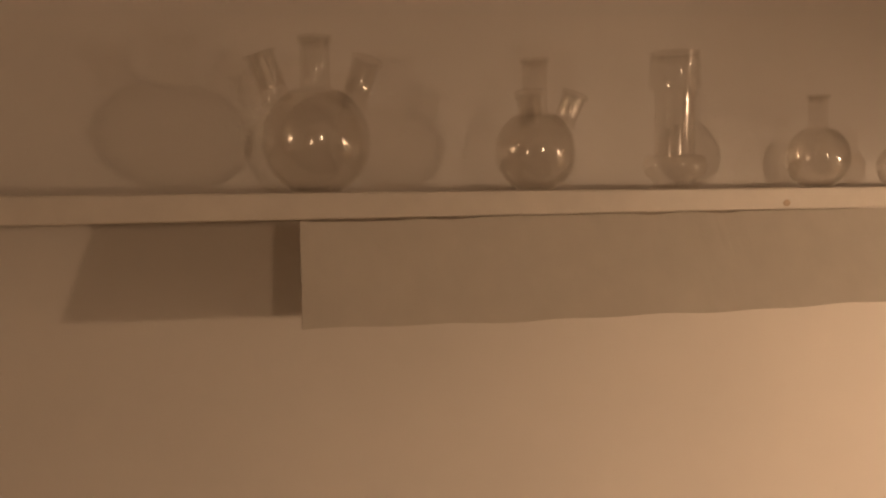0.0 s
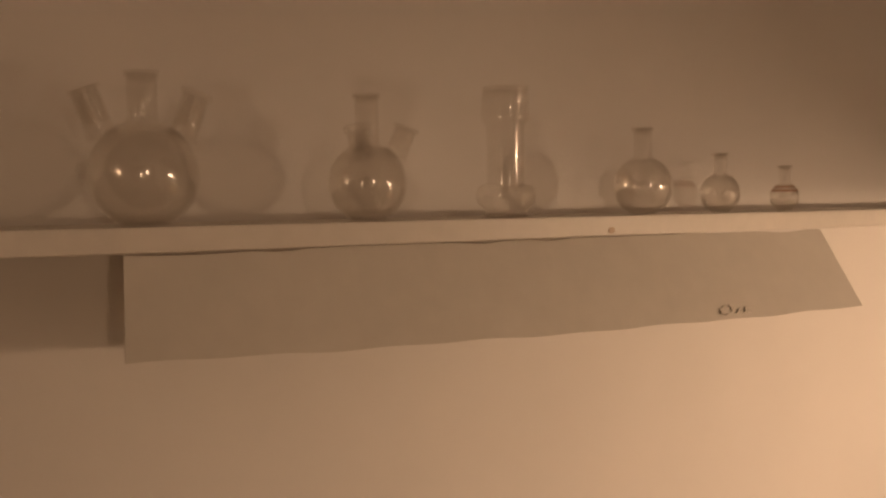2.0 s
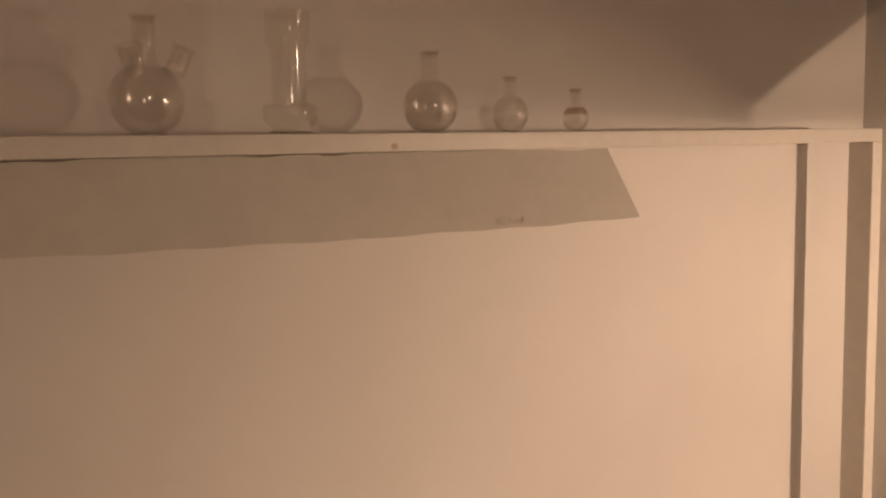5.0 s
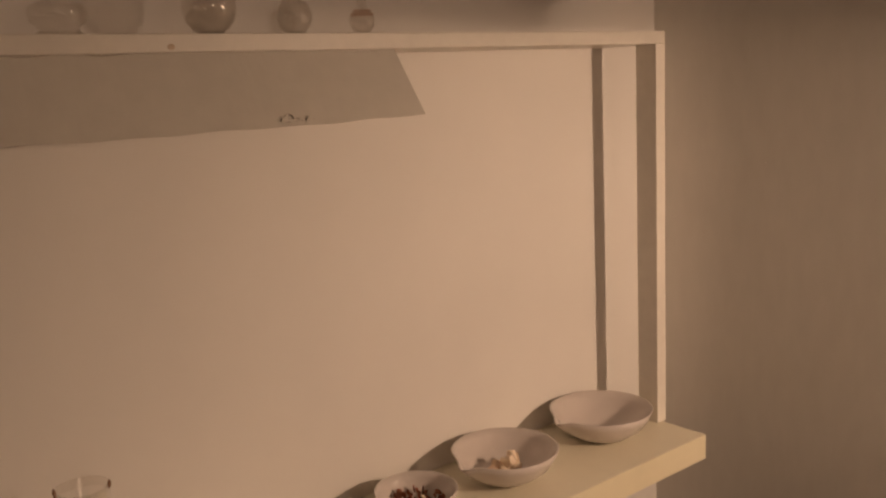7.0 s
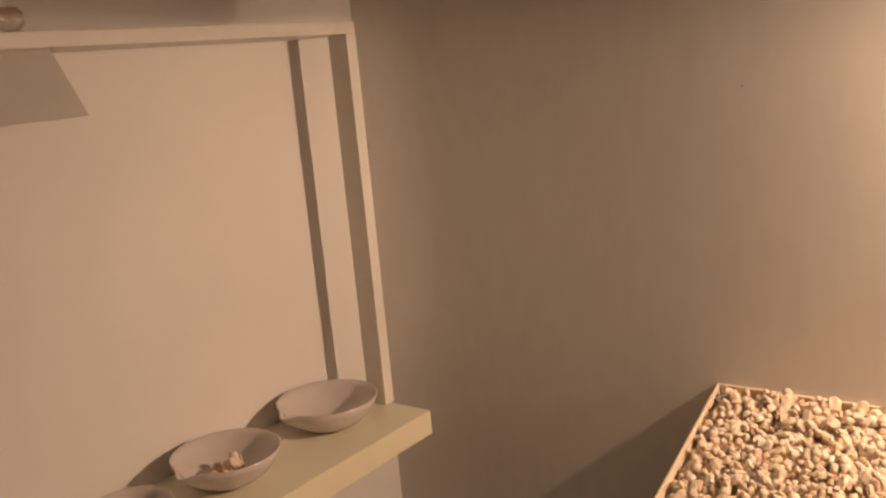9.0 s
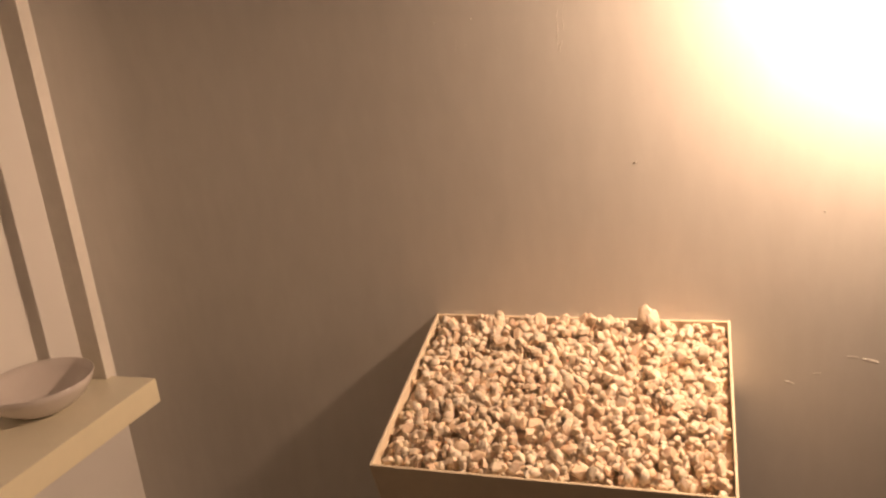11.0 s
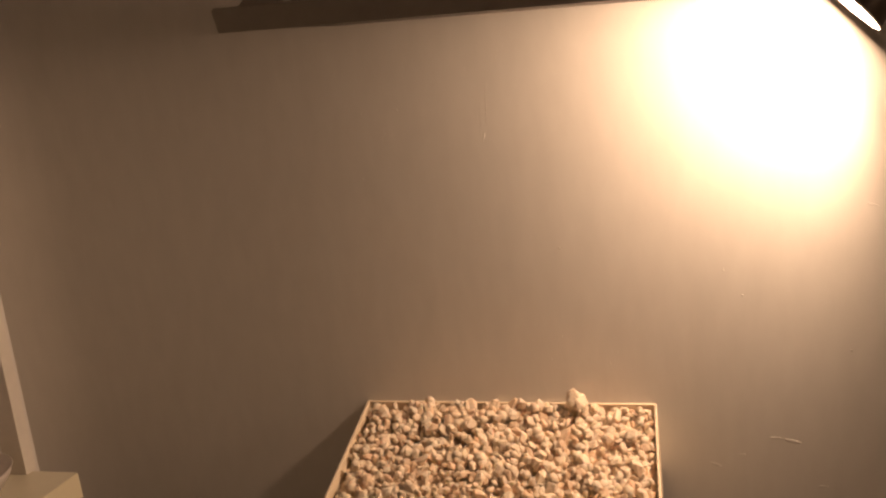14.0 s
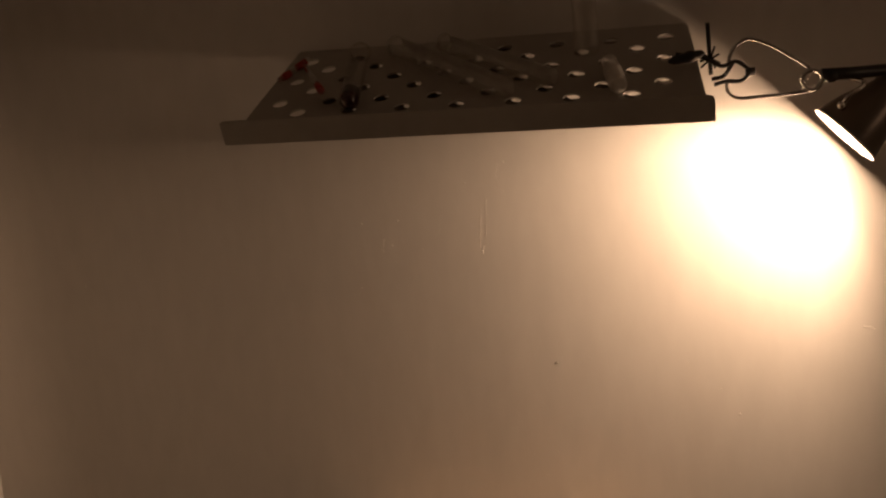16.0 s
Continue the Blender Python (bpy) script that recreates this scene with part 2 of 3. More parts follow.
for y, z, s in spots:
    s *= 0.00042
    bmesh.ops.create_icosphere(bm, subdivisions=1, radius=1.0, matrix=Matrix.LocRotScale((0.0, y, z), Euler((rng.uniform(0, 3), 0, 0)), (s * 0.7, s, s * rng.uniform(0.8, 1.6))))
for y, z, w in ((-0.9335, 1.0586, 0.006), (-1.0155, 1.0883, 0.009), (-0.998, 1.092, 0.006), (-1.1002, 0.9761, 0.005), (-1.0978, 1.3479, 0.006), (-0.962, 1.071, 0.004), (-1.045, 1.035, 0.006)):
    bmesh.ops.create_icosphere(bm, subdivisions=2, radius=1.0, matrix=Matrix.LocRotScale((0.0, y, z), Euler((rng.uniform(-0.3, 0.3), 0, 0)), (0.00016, w, w * 0.25)))
for y, z0, z1, w in ((-0.701, 1.452, 1.484, 0.0006), (-0.703, 1.444, 1.452, 0.0009), (-0.709, 1.466, 1.503, 0.0006), (-0.725, 1.528, 1.542, 0.0005), (-0.585, 1.452, 1.466, 0.0004), (-0.655, 1.470, 1.488, 0.0004)):
    for k in range(9):
        f = k / 8
        bmesh.ops.create_icosphere(bm, subdivisions=1, radius=1.0, matrix=Matrix.LocRotScale((0.0, y - 0.003 * (f - 0.5) + rng.uniform(-0.0006, 0.0006), z0 + (z1 - z0) * f), None, (w * 0.32, w * 1.0 * rng.uniform(0.5, 1.1), (z1 - z0) / 12)))
tagged(put("paint_drips", bm, WALL_SILK, smooth=True), "white drips and runs in the wall paint", "paint drips", kind="stuff")

# ---- the high shelf on its post ----
shelf = thing("wall_shelf", pose(0, 0, 0), "white painted board shelf on a slim post", "shelf")
put("board", box_bm(-1.95, -0.109, -0.101, 0.0, TOP - 0.0155, TOP, 0.0012), SHELF_PAINT, shelf)
put("post", box_bm(-0.127, -0.109, -0.1012, -0.069, LOW, TOP - 0.0155, 0.0012), SHELF_PAINT, shelf)
bm = bmesh.new()
bmesh.ops.create_icosphere(bm, subdivisions=2, radius=1.0, matrix=Matrix.LocRotScale((-0.759, -0.101, 1.589), None, (0.0034, 0.0002, 0.0024)))
put("knot", bm, KNOT, shelf, "brown knot showing through the paint", True)

flap = thing("hanging_card", pose(0, 0, 0), "long grey card strip hanging below the shelf edge", "card")
bm = bmesh.new()
n_x = 72
DIPS = ((-1.075, 0.045), (-1.02, 0.018), (-0.873, 0.016), (-0.816, 0.015), (-0.574, 0.026))


def dip(x):
    """How far the upper edge of the card hangs clear of the shelf."""
    return 0.0004 + max(0.0015 * max(0.0, 1 - ((x - c) / w) ** 2) for c, w in DIPS)


front, back = [], []
for i in range(n_x + 1):
    t = i / n_x
    x0, x1 = -1.1135 + (1.1135 - 0.533) * t, -1.1165 + (1.1165 - 0.531) * t
    sag = -0.0020 - 0.0025 * t - 0.003 * math.sin(math.pi * t) + 0.0004 * math.sin(i * 0.3) + 0.0005 * math.sin(i * 0.71)
    for rows_, off in ((front, 0.0), (back, 0.0016)):
        rows_.append([bm.verts.new((x0 + (x1 - x0) * f, -0.1015 + (-0.118 - 0.026 * t + 0.1015) * f + off, 1.5843 - dip(x0) * (1 - f) + (1.524 - 1.5835) * f + sag * f)) for f in (0, 0.5, 1)])
for g in (front, back):
    for a, b in zip(g, g[1:]):
        for k in range(2):
            bm.faces.new((a[k], b[k], b[k + 1], a[k + 1]))
for a, b, c, d in zip(front, front[1:], back, back[1:]):
    bm.faces.new((a[2], b[2], d[2], c[2]))
    bm.faces.new((a[0], b[0], d[0], c[0]))
for e in (0, -1):
    for k in range(2):
        bm.faces.new((front[e][k], front[e][k + 1], back[e][k + 1], back[e][k]))
put("sheet", bm, CARD, flap)
bm = bmesh.new()
rng = random.Random(8)
for _ in range(16):
    x, z, w = rng.uniform(-0.682, -0.652), rng.uniform(1.5225, 1.5290), rng.uniform(0.0012, 0.0035)
    front_y = -0.1015 - (0.0165 + 0.026 * (x + 1.1135) / 0.5825) * (1.5838 - z) / 0.062
    bmesh.ops.create_icosphere(bm, subdivisions=1, radius=1.0, matrix=Matrix.LocRotScale((x, front_y, z), Euler((radians(-28), 0, 0)), (w, 0.0003, w * 0.6)))
put("smudge", bm, SMUDGE, flap, "brownish smudge near the lower edge")
# ---- the low shelf ----
low = thing("floating_shelf", pose(0, 0, 0), "thick cream foil-covered floating shelf on the wall", "shelf")
put("board", box_bm(-1.75, -0.1155, -0.1685, 0.0, LOW - 0.033, LOW, 0.001), FOIL, low)

put("edge_band", box_bm(-1.75, -0.1158, -0.1692, -0.1686, LOW - 0.0328, LOW - 0.0002), FOIL_EDGE, low, "glossier cream edge band")

# ---- laboratory glass ----


def ball_profile(r, neck, z_top, wall=0.0011, lip=0.0015, start=-90):
    """Outside of a round flask from the foot of the ball to the lip, then back inside."""
    a1 = 90 - math.degrees(math.asin(min(0.95, neck * 1.15 / r)))
    pts = [(r * math.cos(math.radians(a)), r + r * math.sin(math.radians(a))) for a in np.linspace(start, a1, 22)]
    z1 = pts[-1][1]
    pts += [(neck * 1.02, z1 + neck * 0.35), (neck, z1 + neck * 0.8), (neck, z_top - lip * 1.6), (neck + lip, z_top - lip), (neck + lip, z_top), (neck - wall, z_top), (neck - wall, z_top - 0.004)]
    return [(0 if i == 0 else p[0], p[1]) for i, p in enumerate(pts)]


def flask(x, y, r, neck, height, label, side_necks=(), turn=0.0):
    """A round flask. Each side neck rises steeply from the shoulder towards one bearing."""
    f = thing("flask", pose(x, y, TOP, 0, 0, turn), label, "flask", "glassware on the high shelf")
    base = 0.12 * r
    prof = [(p[0], max(0.0004, p[1] - base * 0.5)) for p in ball_profile(r, neck, height)]
    put("body", lathe(prof, 48), GLASS, f, smooth=True)
    put("inner_wall", lathe([(q * 0.955, z + 0.0012) for q, z in prof[1:21]], 48), GLASS, f, smooth=True)
    put("foot", lathe([(0, 0.0003), (r * 0.42, 0.0003), (r * 0.5, 0.0016), (r * 0.42, 0.0022), (0, 0.0022)], 32), GLASS, f, "thick clear glass foot", True)
    put("rim", lathe([(neck + 0.0004, height - 0.0024), (neck + 0.0017, height - 0.0018), (neck + 0.0017, height + 0.0002), (neck - 0.0012, height + 0.0002), (neck - 0.0012, height - 0.0024)], 32, close=True), GLASS, f, "thick rounded glass rim", True)
    for bearing, length in side_necks:
        c, d = math.cos(radians(bearing)), math.sin(radians(bearing))
        a = Vector((0.72 * r * c, 0.72 * r * d, r * 1.60))
        b = Vector((1.04 * r * c, 1.04 * r * d, r * (1.56 + length)))
        n = neck * 0.95
        m = Matrix.Translation(a) @ (b - a).to_track_quat("Z", "Y").to_matrix().to_4x4()
        L = (b - a).length
        put("side_neck", lathe([(n * 1.16, 0.0), (n * 1.04, 0.10 * L), (n, 0.22 * L), (n, L - 0.003), (n + 0.0016, L - 0.002), (n + 0.0016, L), (n * 0.86, L), (n * 0.86, L - 0.004), (n * 0.86, 0.3 * L)], 28, m=m), GLASS, f, smooth=True)
    return f


flask(-1.096, -0.074, 0.0335, 0.0090, 0.0945, "large round glass flask with three necks on the shelf", ((0, 0.92), (180, 0.92)), 8)
flask(-0.950, -0.080, 0.0272, 0.0080, 0.0860, "medium round glass flask with three short necks", ((-8, 0.78), (235, 0.70)), 0)
flask(-0.714, -0.083, 0.0236, 0.0070, 0.0690, "small round glass flask with one neck")
flask(-0.629, -0.080, 0.0168, 0.0055, 0.0500, "very small round glass flask with one neck")

g = thing("glass_adapter", pose(-0.840, -0.080, TOP), "clear glass cylinder in a round footed bowl", "glass vessel", "glassware on the high shelf")
put("cylinder", lathe([(0.0140, 0.0235), (0.0140, 0.066), (0.0150, 0.0695), (0.0182, 0.0715), (0.0180, 0.074), (0.0170, 0.0935), (0.0178, 0.0945), (0.0176, 0.0955), (0.0160, 0.0955), (0.0160, 0.090)], 40), GLASS, g, smooth=True)
put("bowl", lathe([(0.010, 0.0002), (0.0165, 0.0005), (0.0150, 0.004), (0.0155, 0.006), (0.0205, 0.010), (0.0225, 0.016), (0.0215, 0.021), (0.0190, 0.0235), (0.0142, 0.0245)], 40), GLASS, g, smooth=True)
put("foot_ring", lathe([(0.0135, 0.0), (0.0172, 0.0), (0.0178, 0.0015), (0.0165, 0.003), (0.0140, 0.0028)], 40, close=True), GLASS, g, smooth=True)

tiny = flask(-0.555, -0.082, 0.0125, 0.0048, 0.0400, "tiny pear-shaped glass flask with a red tint")
RED_GLASS = glass("red_tinted_glass", (0.90, 0.74, 0.66), 0.5)
for z in (0.0180, 0.0212):
    q = math.sqrt(max(0.0, 0.0125 ** 2 - (z - 0.0118) ** 2)) + 0.0003
    put("red_ring", lathe([(q, z - 0.0011), (q + 0.0003, z), (q - 0.0004, z + 0.0011)], 24), RED_GLASS, tiny, "thin reddish ring round the shoulder", True)

jar = thing("glass_tumbler", pose(-0.866, -0.080, LOW), "tall clear glass tumbler with dark specks at the rim", "glass", "glassware on the low shelf")
put("body", lathe([(0, 0.002), (0.016, 0.002), (0.018, 0.005), (0.0215, 0.147), (0.0220, 0.148), (0.0205, 0.148), (0.0195, 0.14)], 40), GLASS, jar, smooth=True)
for a in (-20, 165):
    put("speck", lathe([(0, -0.005), (0.0014, -0.003), (0.0017, 0.001), (0, 0.005)], 8, m=pose(0.0215 * math.cos(radians(a)), 0.0215 * math.sin(radians(a)), 0.1465, 14, 8, a)), DARK, jar, "dark speck on the rim", True)

# ---- porcelain dishes ----


def dish(x, y, r, h, turn, label):
    d = thing("evaporating_dish", pose(x, y, LOW, 0, 0, turn), label, "dish", "porcelain dishes on the low shelf")
    bm = bmesh.new()
    seg = 56
    outer = [(0.0, 0.0), (0.36, 0.0), (0.42, 0.03), (0.60, 0.16), (0.80, 0.42), (0.94, 0.75), (1.0, 1.0)]
    inner = [(0.975, 1.005), (0.915, 0.77), (0.775, 0.46), (0.57, 0.21), (0.36, 0.09), (0.0, 0.06)]
    rings = []
    for rr, zz in outer + inner:
        if rr == 0:
            rings.append([bm.verts.new((0, 0, zz * h))])
            continue
        ring = []
        for k in range(seg):
            a = k * math.tau / seg
            away = abs((a - math.pi + math.pi) % math.tau - math.pi)
            pull = math.exp(-(away / 0.17) ** 2) * max(0.0, zz - 0.35)
            q = rr * r * (1 + 0.25 * pull)
            ring.append(bm.verts.new((q * math.cos(a), q * math.sin(a), zz * h - 0.16 * h * pull)))
        rings.append(ring)
    for a, b in zip(rings, rings[1:]):
        for k in range(seg):
            j = (k + 1) % seg
            vs = ([a[0]] if len(a) == 1 else [a[k], a[j]]) + ([b[0]] if len(b) == 1 else [b[j], b[k]])
            bm.faces.new(vs)
    put("bowl", bm, PORCELAIN, d, smooth=True)
    return d


dish(-0.212, -0.076, 0.0665, 0.0395, -6, "empty white porcelain dish with a pouring lip")
dish(-0.388, -0.081, 0.0635, 0.0385, 4, "white porcelain dish holding a few puffed kernels")
dish(-0.522, -0.082, 0.0460, 0.032, 2, "small white porcelain dish of dark red flakes")


def chunk(rng, s, lumps=3, smooth=False):
    """A puffed, knobbly kernel, joined from a few dented lumps."""
    bm = bmesh.new()
    for k in range(lumps):
        r = s * rng.uniform(0.34, 0.55)
        off = Vector((rng.uniform(-1, 1), rng.uniform(-1, 1), rng.uniform(-0.7, 0.7))) * s * 0.36 * (k > 0)
        sx = Vector((rng.uniform(0.75, 1.3), rng.uniform(0.7, 1.15), rng.uniform(0.55, 0.95)))
        got = bmesh.ops.create_icosphere(bm, subdivisions=1, radius=r)
        for v in got["verts"]:
            v.co = off + Vector(a * b for a, b in zip(v.co, sx)) * rng.uniform(0.74, 1.16)
    me = bpy.data.meshes.new("puffed_kernel")
    bm.to_mesh(me)
    bm.free()
    me.materials.append(POPPED)
    for k, p in enumerate(me.polygons):
        p.use_smooth = smooth
    return me


def crumb(rng):
    """An angular, broken kernel with blunt edges."""
    bm = bmesh.new()
    long = Vector((rng.uniform(0.52, 0.74), rng.uniform(0.46, 0.62), rng.uniform(0.38, 0.56)))
    for k in range(11):
        z = max(-0.97, min(0.97, (k + 0.5) / 5.5 - 1 + rng.uniform(-0.1, 0.1)))
        a = 2.4 * k + rng.uniform(-0.7, 0.7)
        q = math.sqrt(1 - z * z)
        bm.verts.new((long.x * q * math.cos(a), long.y * q * math.sin(a), long.z * z))
    got = bmesh.ops.convex_hull(bm, input=list(bm.verts))
    loose = [v for v in bm.verts if not v.link_faces]
    bmesh.ops.delete(bm, geom=loose, context="VERTS")
    bmesh.ops.bevel(bm, geom=list(bm.edges), offset=0.04, segments=1, affect="EDGES", clamp_overlap=True)
    me = bpy.data.meshes.new("puffed_kernel")
    bm.to_mesh(me)
    bm.free()
    me.materials.append(POPPED)
    return me


rng = random.Random(11)
SHAPES = [chunk(rng, 1.0, 1 + (k % 5 > 1) + (k % 5 > 3), k % 4 != 0) if k % 4 == 1 else crumb(rng) for k in range(14)]
for k in (3, 8, 12):
    SHAPES[k].materials[0] = TOASTED


def spin(rng):
    return Euler((rng.uniform(0, 6.28), rng.uniform(0, 6.28), rng.uniform(0, 6.28)))


for k, (dx, dy, dz) in enumerate(((0.0, 0.0, 0), (-0.017, 0.004, 0), (0.015, -0.006, 0), (0.001, -0.018, 0.001), (-0.014, -0.014, 0.001), (0.012, 0.012, 0), (0.003, -0.006, 0.010), (0.014, 0.001, 0.010), (-0.028, -0.006, 0.004), (-0.004, 0.014, 0.001), (0.024, 0.004, 0.003))):
    o = new("puffed_kernel", SHAPES[(k * 5) % 14])
    o.matrix_basis = Matrix.LocRotScale((-0.392 + 0.85 * dx, -0.084 + 0.85 * dy, LOW + 0.0125 + dz), spin(rng), (0.0195, 0.0175, 0.0160))
    tagged(o, "pale puffed corn kernel lying in the dish", "puffed kernel", "kernels in the dish")

bm = bmesh.new()
for k in range(170):
    a, q = rng.uniform(0, 6.28), 0.031 * math.sqrt(rng.random())
    hgt = 0.005 + 0.009 * (q / 0.031) ** 2 + rng.uniform(0, 0.006)
    m = Matrix.LocRotScale((-0.522 + q * math.cos(a), -0.082 + q * math.sin(a), LOW + hgt), spin(rng), (rng.uniform(0.003, 0.006), rng.uniform(0.002, 0.004), 0.0008))
    got = bmesh.ops.create_icosphere(bm, subdivisions=1, radius=1.0, matrix=m)
tagged(put("dried_flakes", bm, FLAKES), "dark red dried flakes heaped in the small dish", "dried flakes", kind="stuff")

for dx, dy in ((-0.024, -0.018), (0.006, -0.004)):
    o = new("puffed_kernel", SHAPES[5])
    o.matrix_basis = Matrix.LocRotScale((-0.522 + dx, -0.082 + dy, LOW + 0.0215 - 0.4 * abs(dx - 0.006) * 0.3), spin(rng), (0.0095, 0.0085, 0.0075))
    tagged(o, "small pale kernel lying on the dark red flakes", "puffed kernel", "kernels among the flakes")

# ---- box of puffed corn on the east wall ----
BL, BR, FL, FR = Vector((-0.001, -0.522, 1.1345)), Vector((-0.001, -0.872, 1.1325)), Vector((-0.2365, -0.521, 1.058)), Vector((-0.2365, -0.889, 1.0545))
DOWN = -(FL - BL).cross(BR - BL).normalized()
DOWN = DOWN if DOWN.z < 0 else -DOWN
DEPTH = 0.075
tub = thing("corn_box", pose(0, 0, 0), "open cream box tilted on the wall full of puffed corn", "box")


def board(name, a, b, inward, depth, thick, mat, parent):
    bm = bmesh.new()
    vs = []
    for p in (a, b):
        for q in (Vector(), inward.normalized() * thick):
            vs += [bm.verts.new(p + q), bm.verts.new(p + q + DOWN * depth)]
    for f in ((0, 1, 5, 4), (2, 6, 7, 3), (0, 4, 6, 2), (1, 3, 7, 5), (0, 2, 3, 1), (4, 5, 7, 6)):
        bm.faces.new([vs[k] for k in f])
    bmesh.ops.bevel(bm, geom=list(bm.edges), offset=0.0006, segments=1, affect="EDGES")
    return put(name, bm, mat, parent)


AL, IN = (BR - BL).normalized(), (FL - BL).normalized()
T = 0.0030
board("side_panel", BL, FL, AL, DEPTH, T, BOX_WOOD, tub)
board("side_panel", BR, FR, -AL, DEPTH, T, BOX_WOOD, tub)
board("back_panel", BL + AL * T, BR - AL * T, IN, DEPTH, T, BOX_WOOD, tub)
board("front_panel", FL + AL * T, FR - AL * T, -IN, DEPTH, T, BOX_WOOD, tub)
bm = bmesh.new()
bm.faces.new([bm.verts.new(p + DOWN * (DEPTH - 0.004)) for p in (BL + AL * T, BR - AL * T, FR - AL * T, FL + AL * T)])
bmesh.ops.solidify(bm, geom=list(bm.faces), thickness=0.003)
put("bottom_panel", bm, BOX_WOOD, tub)

bm = bmesh.new()
grid = [[bm.verts.new(BL.lerp(FL, 0.015 + 0.97 * a / 30).lerp(BR.lerp(FR, 0.015 + 0.97 * a / 30), 0.012 + 0.976 * b / 40) + DOWN * (0.0165 + 0.003 * noise.noise(Vector((a * 0.9, b * 0.9, 3))))) for b in range(41)] for a in range(31)]
for p, q in zip(grid, grid[1:]):
    for k in range(40):
        bm.faces.new((p[k], p[k + 1], q[k + 1], q[k]))
put("kernel_bed", bm, POPPED, tub, "packed puffed corn below the loose kernels", True)

rng = random.Random(23)
heap_rows = []
S = 0.0098


def in_box(a, b):
    """Place in the box: a from back to front, b from one side to the other."""
    return BL.lerp(FL, a).lerp(BR.lerp(FR, a), b)


for layer, (sink, jit) in enumerate(((0.0165, 0.3), (0.0105, 0.45), (0.0060, 0.55), (0.0030, 0.6))):
    na, nb = int(0.244 / S), int(0.352 / S)
    for i in range(na):
        for j in range(nb):
            if layer > 1 and rng.random() < (0.30, 0.72)[layer - 2]:
                continue
            a = (i + 0.5 + 0.5 * (layer % 2) + rng.uniform(-jit, jit)) / na
            b = (j + 0.5 + 0.5 * (i % 2) + rng.uniform(-jit, jit)) / nb
            mound = 0.004 * noise.noise(Vector((a * 5, b * 7, 1.7))) + 0.007 * math.sin(math.pi * min(1, b + 0.12)) * (1 - 0.7 * a) + 0.003 * b - 0.002 + 0.006 * max(0, 1 - a / 0.25)
            mound -= 0.011 * max(0, 1 - b / 0.07) + 0.004 * max(0, (b - 0.95) / 0.05) + 0.010 * max(0, 1 - a / 0.05)
            size = S * rng.choice((0.9, 1.0, 1.1, 1.2, 1.3, 1.45, 1.75))
            ma, mb = size * 0.62 / 0.244, size * 0.62 / 0.352
            if not (ma < a < 1 - ma and mb < b < 1 - mb):
                continue
            heap_rows.append((layer, a, Matrix.LocRotScale(in_box(a, b) - DOWN * (mound - sink + 0.001), spin(rng), (size, size * rng.uniform(0.8, 1.1), size * rng.uniform(0.65, 1.0))), rng.randrange(14)))
# the large kernel that stands above the back edge
for da, db, s in ((0.06, 0.735, 0.028), (0.08, 0.765, 0.021), (0.05, 0.755, 0.019)):
    heap_rows.append((4, 0.0, Matrix.LocRotScale(in_box(da, db) - DOWN * 0.017, spin(rng), (s, s, s * 0.8)), 4))
singles = [r for r in heap_rows if r[0] >= 3][-290:]
rest = [r for r in heap_rows if not any(r is q for q in singles)]
verts, faces, soft_faces, toasted = [], [], [], []
for _, _, m, k in rest:
    me, base = SHAPES[k], len(verts)
    verts += [tuple(m @ v.co) for v in me.vertices]
    faces += [tuple(base + i for i in p.vertices) for p in me.polygons]
    soft_faces += [p.use_smooth for p in me.polygons]
    toasted += [int(k in (3, 8, 12))] * len(me.polygons)
me = bpy.data.meshes.new("puffed_corn_heap")
me.from_pydata(verts, [], faces)
me.materials.append(POPPED)
me.materials.append(TOASTED)
for k, p in enumerate(me.polygons):
    p.use_smooth, p.material_index = soft_faces[k], toasted[k]
heap = tagged(new("puffed_corn_heap", me), "cream puffed corn kernels heaped in the box", "puffed corn", kind="stuff")
for _, _, m, k in singles:
    o = new("kernel", SHAPES[k])
    o.parent = heap
    o.matrix_basis = m

# ---- perforated steel tray on the east wall ----
A0, B0, C0 = Vector((-0.150, -0.504, 1.609)), Vector((-0.150, -0.949, 1.5916)), Vector((-0.005, -0.5085, 1.6855))
UX = (B0 - A0).normalized()
VX = (C0 - A0) - (C0 - A0).dot(UX) * UX
DEEP = VX.length
VX.normalize()
NX = UX.cross(VX)
WIDE = (B0 - A0).length
TRAY = Matrix((UX, VX, NX)).transposed().to_4x4()
TRAY.translation = A0
tray = thing("perforated_tray", TRAY, "dark perforated sheet-steel tray tilted on the wall", "tray")


